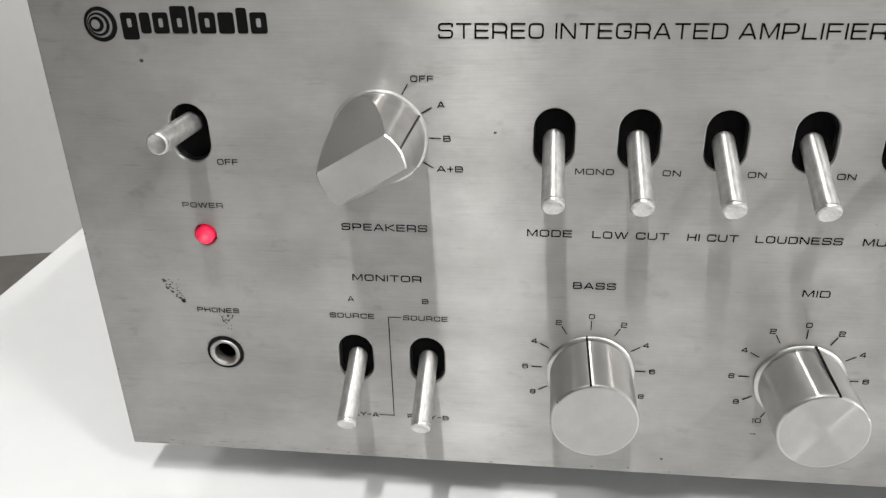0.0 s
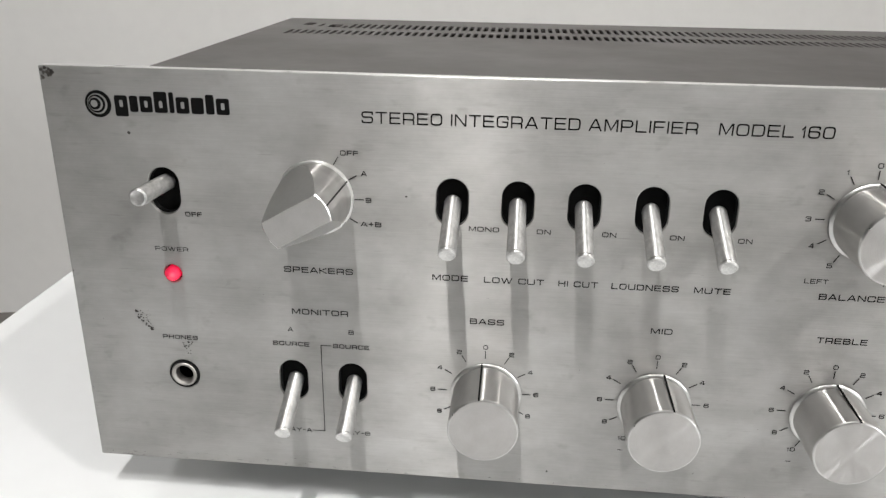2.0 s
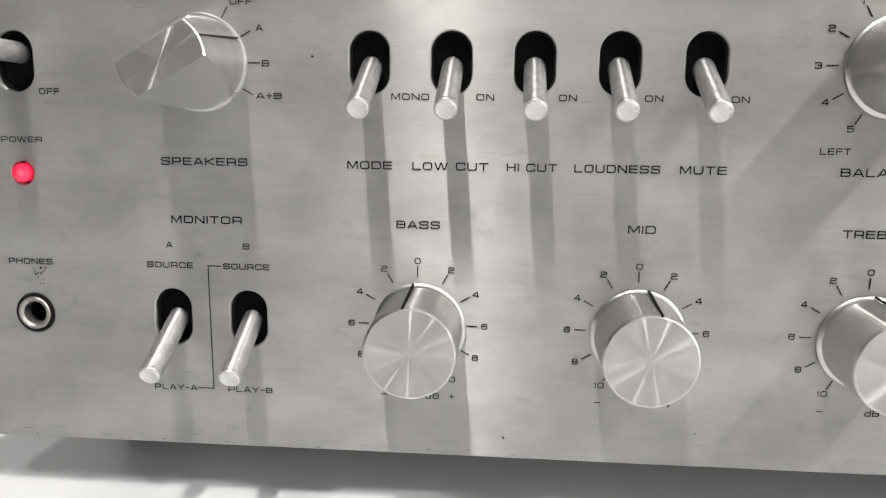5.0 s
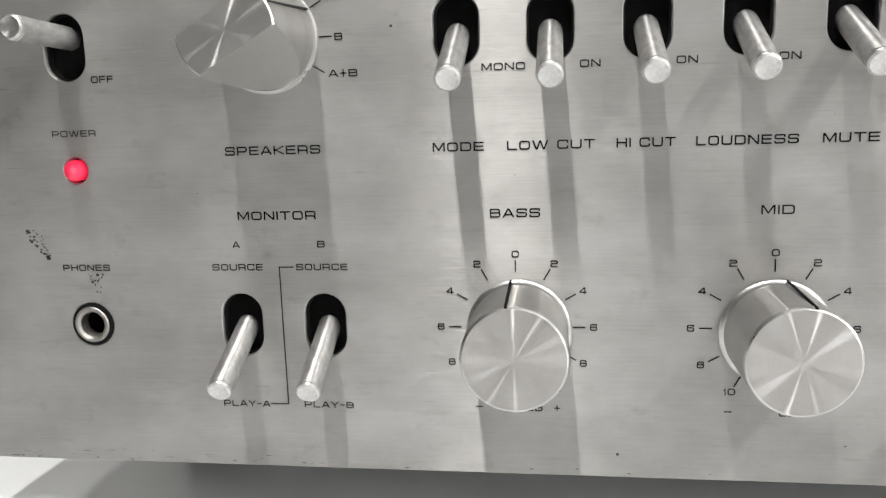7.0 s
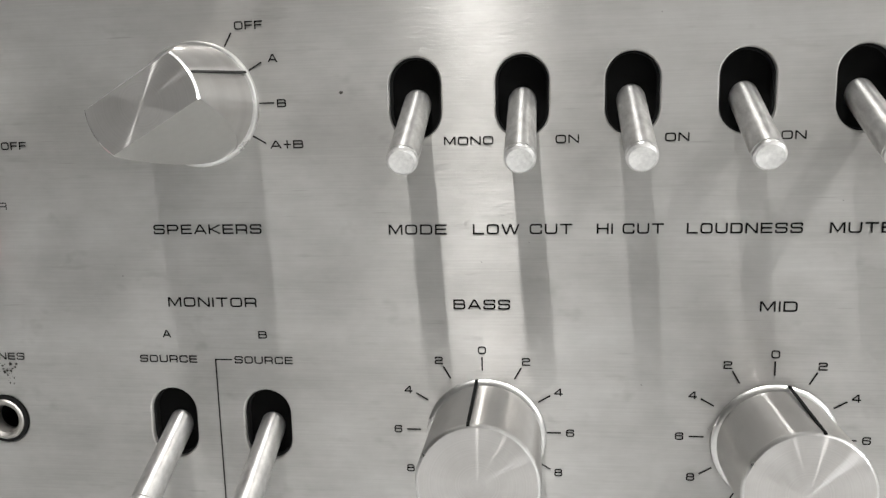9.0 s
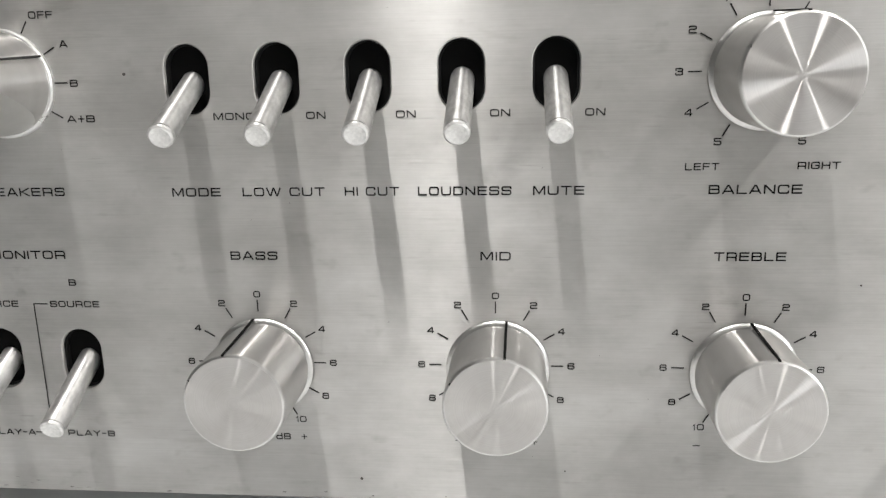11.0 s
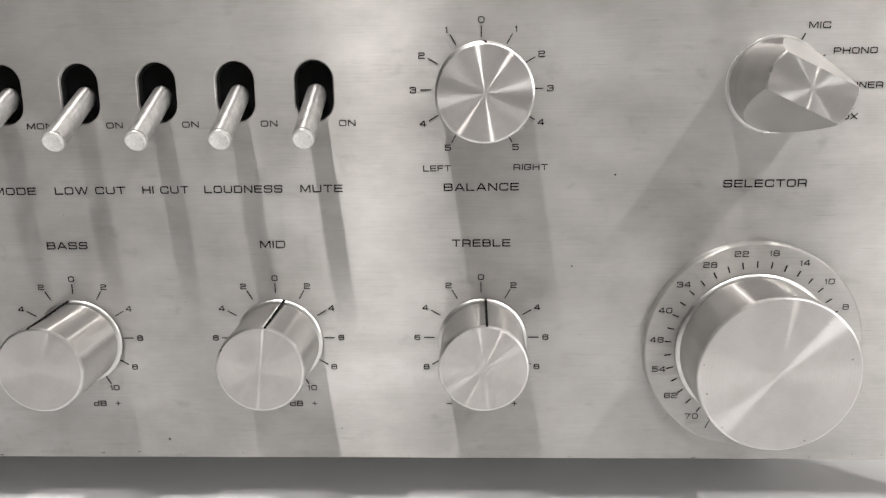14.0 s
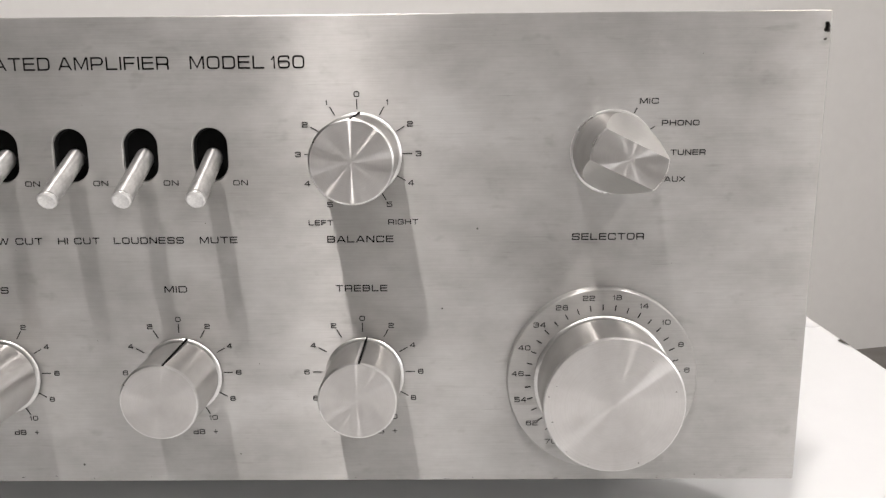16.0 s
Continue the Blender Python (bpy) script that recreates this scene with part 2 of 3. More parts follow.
def loop_stadium(cx, cz, w, h, n=16):
    r, d = w / 2, h / 2 - w / 2
    up = [(cx + r * math.cos(math.pi * k / n), cz + d + r * math.sin(math.pi * k / n)) for k in range(n + 1)]
    down = [(cx - r * math.cos(math.pi * k / n), cz - d - r * math.sin(math.pi * k / n)) for k in range(n + 1)]
    return up + down


def loop_circle(cx, cz, r, n=48):
    return [(cx + r * math.cos(2 * math.pi * k / n), cz + r * math.sin(2 * math.pi * k / n)) for k in range(n)]


def loop_rect(x0, x1, z0, z1, r=0.0, n=4):
    if not r:
        return [(x0, z0), (x1, z0), (x1, z1), (x0, z1)]
    out = []
    for cx, cz, start in ((x1 - r, z1 - r, 0), (x0 + r, z1 - r, 90), (x0 + r, z0 + r, 180), (x1 - r, z0 + r, 270)):
        out += [(cx + r * math.cos(radians(start + 90 * k / n)), cz + r * math.sin(radians(start + 90 * k / n))) for k in range(n + 1)]
    return out


def plate_mesh(name, loops, thick, bevel=0.0, upright=True):
    """A plate with holes. Upright: in x and z, its front at y = 0. Lying: in x and y, its top at z = 0."""
    cu = bpy.data.curves.new(name, "CURVE")
    cu.dimensions, cu.fill_mode = "2D", "BOTH"
    cu.extrude, cu.bevel_depth, cu.bevel_resolution, cu.offset = max(0.0, thick / 2 - bevel), bevel, 1, -bevel
    for points in loops:
        s = cu.splines.new("POLY")
        s.points.add(len(points) - 1)
        for p, (a, b) in zip(s.points, points):
            p.co = (a, b, 0, 1)
        s.use_cyclic_u = True
    ob = bpy.data.objects.new(name, cu)
    me = bpy.data.meshes.new_from_object(ob)
    bpy.data.objects.remove(ob)
    bpy.data.curves.remove(cu)
    me.name = name
    bm = bmesh.new()
    bm.from_mesh(me)
    bmesh.ops.remove_doubles(bm, verts=bm.verts[:], dist=1e-6)
    bm.to_mesh(me)
    bm.free()
    m = Matrix(((1, 0, 0, 0), (0, 0, -1, thick / 2), (0, 1, 0, 0), (0, 0, 0, 1))) if upright else Matrix.Translation((0, 0, -thick / 2))
    me.transform(m)
    return me


def grain_uv(me):
    """U across the grain (up), V along it, in metres."""
    uv = me.uv_layers.new(name="grain")
    for loop in me.loops:
        co = me.vertices[loop.vertex_index].co
        uv.data[loop.index].uv = (co.z + 0.5 * co.y, co.x)


# each letter as strokes in a unit cell; a third number rounds that corner, a last True closes the stroke
R = 0.30
O_PATH = [(0, 0, R), (0, 1, R), (1, 1, R), (1, 0, R), True]
STROKES = {
    "O": [O_PATH], "0": [O_PATH], "I": [[(0.5, 0), (0.5, 1)]], "-": [[(0, 0.5), (1, 0.5)]], "+": [[(0, 0.5), (1, 0.5)], [(0.5, 0), (0.5, 1)]],
    "A": [[(0, 0), (0.44, 1), (0.56, 1), (1, 0)], [(0.14, 0.27), (0.86, 0.27)]],
    "B": [[(0.4, 0.53), (0, 0.53), (0, 1), (0.96, 1, R), (0.96, 0.53, 0.2), (0.4, 0.53)], [(0.4, 0.53), (1, 0.53, 0.22), (1, 0, R), (0, 0), (0, 0.53)]],
    "C": [[(1, 0.76), (1, 1, R), (0, 1, R), (0, 0, R), (1, 0, R), (1, 0.24)]],
    "D": [[(0, 0), (0, 1), (1, 1, R), (1, 0, R), True]],
    "E": [[(1, 1), (0, 1), (0, 0), (1, 0)], [(0, 0.52), (0.94, 0.52)]],
    "F": [[(1, 1), (0, 1), (0, 0)], [(0, 0.50), (0.92, 0.50)]],
    "G": [[(1, 0.74), (1, 1, R), (0, 1, R), (0, 0, R), (1, 0, R), (1, 0.48), (0.56, 0.48)]],
    "H": [[(0, 0), (0, 1)], [(1, 0), (1, 1)], [(0, 0.52), (1, 0.52)]],
    "J": [[(1, 1), (1, 0, R), (0, 0, R), (0, 0.35)]],
    "K": [[(0, 0), (0, 1)], [(1, 1), (0.18, 0.52), (1, 0)], [(0, 0.52), (0.18, 0.52)]],
    "L": [[(0, 1), (0, 0), (1, 0)]],
    "M": [[(0, 0), (0, 1), (0.08, 1), (0.5, 0.08), (0.92, 1), (1, 1), (1, 0)]],
    "N": [[(0, 0), (0, 1), (0.07, 1), (0.93, 0), (1, 0), (1, 1)]],
    "P": [[(0, 0), (0, 1), (1, 1, R), (1, 0.40, R), (0, 0.40)]],
    "R": [[(0, 0), (0, 1), (1, 1, R), (1, 0.40, 0.22), (0, 0.40)], [(0.60, 0.40), (0.98, 0.36, 0.14), (0.98, 0)]],
    "S": [[(1, 0.82), (1, 1, R), (0, 1, R), (0, 0.52, 0.22), (1, 0.52, 0.22), (1, 0, R), (0, 0, R), (0, 0.18)]],
    "T": [[(0, 1), (1, 1)], [(0.5, 1), (0.5, 0)]],
    "U": [[(0, 1), (0, 0, R), (1, 0, R), (1, 1)]],
    "V": [[(0, 1), (0.46, 0), (0.54, 0), (1, 1)]],
    "W": [[(0, 1), (0.22, 0), (0.28, 0), (0.48, 1), (0.52, 1), (0.72, 0), (0.78, 0), (1, 1)]],
    "X": [[(0, 0), (1, 1)], [(0, 1), (1, 0)]],
    "Y": [[(0, 1), (0.5, 0.45), (1, 1)], [(0.5, 0.45), (0.5, 0)]],
    "d": [[(1, 1), (1, 0)], [(1, 0.62), (0, 0.62, 0.2), (0, 0, 0.2), (1, 0)]],
    "1": [[(0, 0.74), (0.85, 1), (0.85, 0)]],
    "2": [[(0, 0.82), (0, 1, R), (1, 1, R), (1, 0.53, 0.22), (0, 0.53, 0.22), (0, 0), (1, 0)]],
    "3": [[(0, 0.78), (0, 1, R), (1, 1, R), (1, 0.53, 0.22), (0.35, 0.53)], [(0.35, 0.53), (1, 0.53, 0.22), (1, 0, R), (0, 0, R), (0, 0.22)]],
    "4": [[(0.78, 0), (0.78, 1), (0.66, 1), (0, 0.34), (0, 0.26), (1, 0.26)]],
    "5": [[(0.95, 1), (0, 1), (0, 0.58), (1, 0.58, 0.24), (1, 0, R), (0, 0, R), (0, 0.16)]],
    "6": [[(0.97, 0.80), (0.97, 1, R), (0, 1, R), (0, 0, R), (1, 0, R), (1, 0.56, 0.24), (0, 0.56)]],
    "7": [[(0, 1), (1, 1), (0.35, 0)]],
    "8": [[(0.04, 0.53, 0.2), (0.04, 1, R), (0.96, 1, R), (0.96, 0.53, 0.2), True], [(0, 0, R), (0, 0.53, 0.2), (1, 0.53, 0.2), (1, 0, R), True]],
}
CELL = {"I": 0.12, "1": 0.34, "-": 0.62, "+": 0.72, "L": 0.90, "E": 0.94, "F": 0.90, "T": 0.98, "M": 1.12, "A": 1.06, "V": 1.06, "W": 1.42, "X": 1.05, "Y": 1.0, "d": 0.9, " ": 0.40}


def rounded(path, w, h):
    """The points of a stroke in a cell of w by h, its marked corners drawn as arcs."""
    closed = path[-1] is True
    pts = path[:-1] if closed else path
    n, out = len(pts), []
    for k, p in enumerate(pts):
        at = Vector((p[0] * w, p[1] * h))
        if len(p) < 3 or (not closed and k in (0, n - 1)):
            out.append(at)
            continue
        a, b = [Vector((q[0] * w, q[1] * h)) - at for q in (pts[k - 1], pts[(k + 1) % n])]
        r = min(p[2] * h, a.length * 0.5, b.length * 0.5)
        a, b = a.normalized() * r, b.normalized() * r
        out += [at + a * (1 - s) ** 2 + b * s ** 2 for s in (0, 0.25, 0.5, 0.75, 1)]
    return out, closed


def ribbon(verts, faces, pts, closed, t, x0, z0):
    """Adds a stroke of width t with mitred corners."""
    n, base = len(pts), len(verts)
    for k, p in enumerate(pts):
        a = (p - pts[k - 1]) if (k or closed) else (pts[1] - p)
        b = (pts[(k + 1) % n] - p) if (k < n - 1 or closed) else a
        a, b = a.normalized(), b.normalized()
        side = Vector((-a.y - b.y, a.x + b.x))
        side = side.normalized() if side.length > 1e-4 else Vector((-a.y, a.x))
        grow = min(1.6, 1 / max(0.3, side.dot(Vector((-a.y, a.x)))))
        cap = Vector((0, 0))
        if not closed and k in (0, n - 1):
            cap = (-b if k == 0 else a) * t / 2
        for s in (1, -1):
            q = p + side * (s * grow * t / 2) + cap
            verts.append((x0 + q.x, 0, z0 + q.y))
    for k in range(n if closed else n - 1):
        i, j = base + 2 * k, base + 2 * ((k + 1) % n)
        faces.append((i, i + 1, j + 1, j))


def word(body, cx, cz, w, h, parent, y=0.0, mat=INK, weight=0.165, name="lettering"):
    """Printed wide letters of even stroke, fitted to their width and height, a hair proud of the surface at y."""
    cells = [CELL.get(c, 1.0) for c in body]
    gap = 0.21
    total = sum(cells) + gap * (len(body) - 1)
    unit = w / total if w else h * 1.04
    t = weight * h
    at, verts, faces = -total / 2, [], []
    for c, cell in zip(body, cells):
        for k, path in enumerate(STROKES.get(c, ())):
            before = len(verts)
            pts, closed = rounded(path, max(cell * unit - t, 1e-6), h - t)
            ribbon(verts, faces, pts, closed, t, at * unit + t / 2, -h / 2 + t / 2)
            # crossing strokes lie a hair over one another
            verts[before:] = [(p[0], -0.000006 * k, p[2]) for p in verts[before:]]
        at += cell + gap
    me = bpy.data.meshes.new(name)
    me.from_pydata(verts, [], faces)
    ob = mesh_part(name, me, mat, parent, "black printed text reading " + body)
    ob.location = (cx, y - 0.00012, cz)
    return ob


def strip(points, width, parent, y=0.0, mat=INK, name="printed_line"):
    """A thin printed line through points."""
    bm = bmesh.new()
    for (a, b), (c, d) in zip(points, points[1:]):
        along = Vector((c - a, 0, d - b)).normalized() * width / 2
        side = Vector((-along.z, 0, along.x))
        p, q = Vector((a, 0, b)) - along, Vector((c, 0, d)) + along
        bm.faces.new([bm.verts.new(v) for v in (p - side, q - side, q + side, p + side)])
    ob = part(name, bm, mat, parent)
    ob.location.y = y - 0.00012
    return ob


TICKS = {}


def tick(cx, cz, angle, r0, r1, width, parent, y=0.0):
    key = (round(r1 - r0, 5), width)
    if key not in TICKS:
        bm = bmesh.new()
        box(bm, 0, r1 - r0, -0.00008, 0.00002, -width / 2, width / 2)
        me = bpy.data.meshes.new("tick_mark")
        bm.to_mesh(me)
        bm.free()
        TICKS[key] = me
    ob = mesh_part("tick_mark", TICKS[key], INK, parent)
    a = radians(angle)
    ob.matrix_basis = pose(cx + r0 * math.cos(a), y - 0.0001, cz + r0 * math.sin(a), 0, -angle, 0)
    return ob


# ---- room ----
FLOOR_Z = -0.77
X0, X1, Y0 = -2.3, 2.5, -2.6


SKEW = math.tan(radians(14.6))


def back_y(x):
    return 1.908 + SKEW * x


def slab(bm, corners, z0, z1):
    """A flat slab over a four-cornered plan."""
    low, high = [[bm.verts.new((x, y, z)) for x, y in corners] for z in (z0, z1)]
    bm.faces.new(low[::-1])
    bm.faces.new(high)
    for k in range(4):
        bm.faces.new((low[k], low[(k + 1) % 4], high[(k + 1) % 4], high[k]))


def room():
    xa, xb = X0 - 0.1, X1 + 0.1
    plan = [(xa, Y0 - 0.1), (xb, Y0 - 0.1), (xb, back_y(xb) + 0.1), (xa, back_y(xa) + 0.1)]
    bm = bmesh.new()
    slab(bm, plan, FLOOR_Z - 0.1, FLOOR_Z)
    tagged(part("floor", bm, FLOOR), "plain grey-brown floor", "floor", kind="structure")
    bm = bmesh.new()
    slab(bm, plan, CEILING, CEILING + 0.1)
    tagged(part("ceiling", bm, CEIL), "plain white painted ceiling", "ceiling", kind="structure")
    # south and west are out of view; their dark tone only dims the plate
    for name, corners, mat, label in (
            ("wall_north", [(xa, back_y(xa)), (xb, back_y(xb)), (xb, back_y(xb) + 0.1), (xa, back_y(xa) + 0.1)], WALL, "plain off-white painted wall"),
            ("wall_south", [(xa, Y0 - 0.1), (xb, Y0 - 0.1), (xb, Y0), (xa, Y0)], DIM_WALL, "unseen wall, greyed to cut reflections and fill on the plate"),
            ("wall_west", [(xa, Y0), (X0, Y0), (X0, back_y(X0)), (xa, back_y(xa))], DIMMEST_WALL, "unseen wall, darkened to dim the left of the plate")):
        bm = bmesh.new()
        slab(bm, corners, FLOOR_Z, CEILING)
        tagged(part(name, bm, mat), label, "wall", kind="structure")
    # the wall with the window
    wy0, wy1, wz0, wz1 = -1.55, -0.85, 0.16, 0.74
    bm = bmesh.new()
    for b in ((Y0, wy0, FLOOR_Z, CEILING), (wy1, back_y(X1), FLOOR_Z, CEILING), (wy0, wy1, FLOOR_Z, wz0), (wy0, wy1, wz1, CEILING)):
        box(bm, X1, X1 + 0.1, *b)
    tagged(part("wall_east", bm, WALL), "off-white painted wall with a window opening", "wall", kind="structure")
    win = tagged(new("window_1"), "white framed window letting in daylight", "window", kind="structure")
    bm = bmesh.new()
    for b in ((wy0, wy0 + 0.04, wz0, wz1), (wy1 - 0.04, wy1, wz0, wz1), (wy0 + 0.04, wy1 - 0.04, wz0, wz0 + 0.04), (wy0 + 0.04, wy1 - 0.04, wz1 - 0.04, wz1)):
        box(bm, X1 + 0.03, X1 + 0.07, *b)
    part("window_frame", bm, WHITE, win)
    for x, y, _ in LAMPS:
        lamp = tagged(new("ceiling_light"), "short white luminaire mounted on the ceiling", "ceiling light", "ceiling lights")
        lamp.location = (x, y, CEILING)
        for name, mat, r, z0, z1, label in (("housing", WHITE, 0.06, -0.05, 0, ""), ("diffuser", TUBE, 0.029, -0.072, -0.0505, "lit white diffuser")):
            bm = bmesh.new()
            box(bm, -r, r, -0.21, 0.21, z0, z1, 0.005)
            part(name, bm, mat, lamp, label)


room()

# ---- table ----
TOP = -0.018


def table():
    t = tagged(new("table"), "white laminate table top with thin edge and square legs", "table")
    t.location = (0.209, 0.06, FLOOR_Z)
    x0, x1, y0, y1 = -0.3485, 0.3515, -0.56, 0.52
    h = TOP - FLOOR_Z
    bm = bmesh.new()
    box(bm, x0, x1, y0, y1, h - 0.022, h, 0.0015)
    part("tabletop", bm, TABLE, t)
    for x in (x0 + 0.03, x1 - 0.075):
        for y in (y0 + 0.03, y1 - 0.075):
            bm = bmesh.new()
            box(bm, x, x + 0.045, y, y + 0.045, 0, h - 0.022, 0.002)
            part("leg", bm, WHITE, t)
    bm = bmesh.new()
    bm.faces.new([bm.verts.new((x1 - 0.0012 - a, 0.1370 + b, h + 0.0004)) for a, b in ((0, 0), (0.002, 0.004), (0.0035, 0.010), (0.002, 0.011), (0, 0.013))])
    part("edge_chip", bm, DIRT, t, "dark chip in the laminate edge")
    bm = bmesh.new()
    box(bm, x0 + 0.08, x1 - 0.08, y1 - 0.06, y1 - 0.042, h - 0.1, h - 0.022)
    part("apron", bm, WHITE, t)


table()

# ---- amplifier ----
W, H = 0.4413, 0.1615
LEVERS = [(0.1474, 0.1173, -1), (0.1706, 0.1173, -1), (0.1938, 0.1173, -1), (0.2171, 0.1173, -1), (0.2403, 0.1173, -1),
          (0.0861, 0.0413, -1), (0.1096, 0.0413, -1), (0.0421, 0.1173, 1)]
LEFT_EDGE = 0.0013
ROW_LOW, ROW_HIGH = 0.0413, 0.1171
JACK, LAMP = (0.0417, 0.0412), (0.0416, 0.0846)
VOL = (0.3714, 0.0388)
KNOB_LOW = 0.0404

amp = tagged(new("amplifier"), "silver brushed-aluminium stereo amplifier standing on a white table", "amplifier")
amp.location = (0, 0, 0)


def faceplate():
    loops = [loop_rect(LEFT_EDGE, W, 0, H, 0.0006)]
    loops += [loop_stadium(x, z, 0.0114, 0.0176) for x, z, _ in LEVERS]
    loops += [loop_circle(*JACK, 0.0061), loop_circle(*LAMP, 0.0035)]
    me = plate_mesh("faceplate", loops, 0.004, 0.0004)
    grain_uv(me)
    ob = mesh_part("faceplate", me, ALU, amp, "brushed aluminium front plate with scuffs")
    me.materials.append(RIM)
    for p in me.polygons:
        # bright machined outer edge
        if abs(p.normal.y) < 0.9 and (p.center.z > H - 0.0006 or p.center.x < LEFT_EDGE + 0.0007 or p.center.x > W - 0.0006):
            p.material_index = 1
    return ob


face = faceplate()


def housing():
    """Steel cover with vent slots, chassis and feet behind the plate."""
    x0, x1, y1, top = 0.0345, 0.4080, 0.208, 0.1597
    slots = []
    for y, deep, first in ((0.131, 0.017, 0), (0.160, 0.021, 7)):
        slots += [loop_rect(x, x + 0.0023, y, y + deep, 0.0011, 3) for x in (0.0508 + 0.00378 * k for k in range(first, 91))]
    # slots broken out at the end of the rear row
    slots += [loop_rect(0.0500, 0.0560, 0.172, 0.184, 0.0022, 3), loop_rect(0.0655, 0.0725, 0.163, 0.178, 0.0020, 3), loop_rect(0.0736, 0.0762, 0.161, 0.172, 0.0012, 3), loop_rect(0.0598, 0.0620, 0.166, 0.179, 0.0010, 3)]
    me = plate_mesh("cover", [loop_rect(x0, x1, 0.0045, y1)] + slots, 0.0012, 0.0, upright=False)
    cover = mesh_part("cover", me, COVER, amp, "dark grey lacquered steel cover with vent slots")
    cover.location.z = top
    for name, b in (("side_panel", (x0, x0 + 0.0012, 0.0045, y1)), ("side_panel", (x1 - 0.0012, x1, 0.0045, y1)), ("rear_panel", (x0 + 0.0012, x1 - 0.0012, y1 - 0.0012, y1))):
        bm = bmesh.new()
        box(bm, *b, 0.004, top - 0.0013)
        part(name, bm, COVER, amp)
    bm = bmesh.new()
    box(bm, x0 + 0.002, x1 - 0.002, 0.0045, y1 - 0.002, 0.003, 0.0045)
    part("bottom_plate", bm, ZINC, amp, "zinc-plated bottom plate")
    bm = bmesh.new()
    box(bm, x0 + 0.002, x1 - 0.002, 0.016, 0.017, 0.0046, top - 0.004)
    box(bm, x0 + 0.01, x1 - 0.01, 0.11, 0.195, 0.03, 0.125)
    part("chassis", bm, DEEP, amp)
    for x in (0.055, 0.385):
        for y in (0.05, 0.18):
            bm = bmesh.new()
            lathe(bm, [(0, 0), (0.011, 0), (0.0125, 0.001), (0.0135, 0.0209), (0, 0.0209)], 32)
            f = part("foot", bm, BLACK, amp, "round black rubber foot", True)
            f.matrix_basis = pose(x, y, TOP, -90)


housing()


def toggle(x, z, way):
    """A round metal lever in a black slot; way -1 down, 1 up."""
    tip = (x, -0.0190, z - 0.0126) if way < 0 else (x - 0.0004, -0.0205, z + 0.0037)
    root = (x, 0.007, z + 0.0002 if way < 0 else z + 0.0024)
    d = Vector(tip) - Vector(root)
    bm = bmesh.new()
    n = d.length
    lathe(bm, [(0, 0), (0.0031, 0), (0.0031, n * 0.5), (0.0032, n - 0.0016), (0.0029, n - 0.0015), (0.0029, n - 0.0012), (0.0032, n - 0.0011), (0.0031, n - 0.0005), (0.0026, n - 0.0001), (0.0019, n - 0.0003), (0, n - 0.0006)], 40)
    for f in bm.faces:
        if -f.calc_center_median().y > n - 0.00055:
            f.material_index = 1 if way < 0 else 0
    ob = part("toggle_lever", bm, LEVER, amp, "round turned metal toggle lever", True)
    ob.data.materials.append(TIP)
    ob.matrix_basis = Matrix.Translation(root) @ d.to_track_quat("-Y", "Z").to_matrix().to_4x4()
    me = plate_mesh("slot_insert", [loop_stadium(0, 0, 0.0113, 0.0175), loop_stadium(0, 0, 0.0105, 0.0167)], 0.0024, 0.0003)
    rim = mesh_part("slot_insert", me, BLACK, amp, "black plastic slot insert")
    rim.location = (x, 0.0011, z)
    me = plate_mesh("slot_floor", [loop_stadium(0, 0, 0.0113, 0.0175)], 0.0008)
    back = mesh_part("slot_floor", me, DEEP, amp)
    back.location = (x, 0.0036, z)


for lever in LEVERS:
    toggle(*lever)


def line_on_side(parent, angle, r0, out0, r1, out1, width=0.00065, mat=INK):
    """A black index line cut along the side of a round knob."""
    bm = bmesh.new()
    lift = 0.00012
    vs = []
    for r, out in ((r0, out0), (r1, out1)):
        for s in (-1, 1):
            vs.append(bm.verts.new((s * width / 2, -out, r + lift)))
    vs2 = [bm.verts.new(v.co + Vector((0, 0, -0.0004))) for v in vs]
    for a in ((0, 1, 3, 2),):
        bm.faces.new([vs[k] for k in a])
    bm.faces.new([vs2[k] for k in (0, 2, 3, 1)])
    for a, b in ((0, 1), (1, 3), (3, 2), (2, 0)):
        bm.faces.new((vs[a], vs[b], vs2[b], vs2[a]))
    ob = part("index_line", bm, mat, parent, "black index line")
    ob.rotation_euler = (0, radians(90 - angle), 0)


def round_knob(name, x, z, r_base, r_front, out, angle, label, y=0.0, cap=TURNED):
    rb, rf = r_base, r_front
    bm = bmesh.new()
    lathe(bm, [(0.0045, 0.0), (0.0045, 0.0010), (rb - 0.0018, 0.0012), (rb - 0.0018, 0.0022), (rb - 0.0010, 0.0024), (rf + 0.00028, out - 0.0007)])
    bm2 = bmesh.new()
    lathe(bm2, [(rf - 0.00035, out), (0, out)], 128)
    ob = part(name, bm, KNOB_SIDE, amp, label, True)
    ob.location = (x, y, z)
    part("cap_face", bm2, cap, ob, "radially shining turned cap")
    bm = bmesh.new()
    lathe(bm, [(rb - 0.0018, 0.0007), (rb - 0.0003, 0.0007), (rb, 0.0009), (rb, 0.0012), (rb - 0.0002, 0.0014), (rb - 0.0008, 0.0018), (rb - 0.0018, 0.0019)])
    part("base_ring", bm, KNOB_RIM, ob, "bright base ring", True)
    bm = bmesh.new()
    lathe(bm, [(rf + 0.00028, out - 0.0007), (rf + 0.00005, out - 0.00022), (rf - 0.00035, out)])
    part("front_rim", bm, KNOB_RIM, ob, "bright bevelled rim", True)
    if angle is not None:
        line_on_side(ob, angle, rb, 0.0010, rf + 0.0003, out - 0.0001)
    return ob


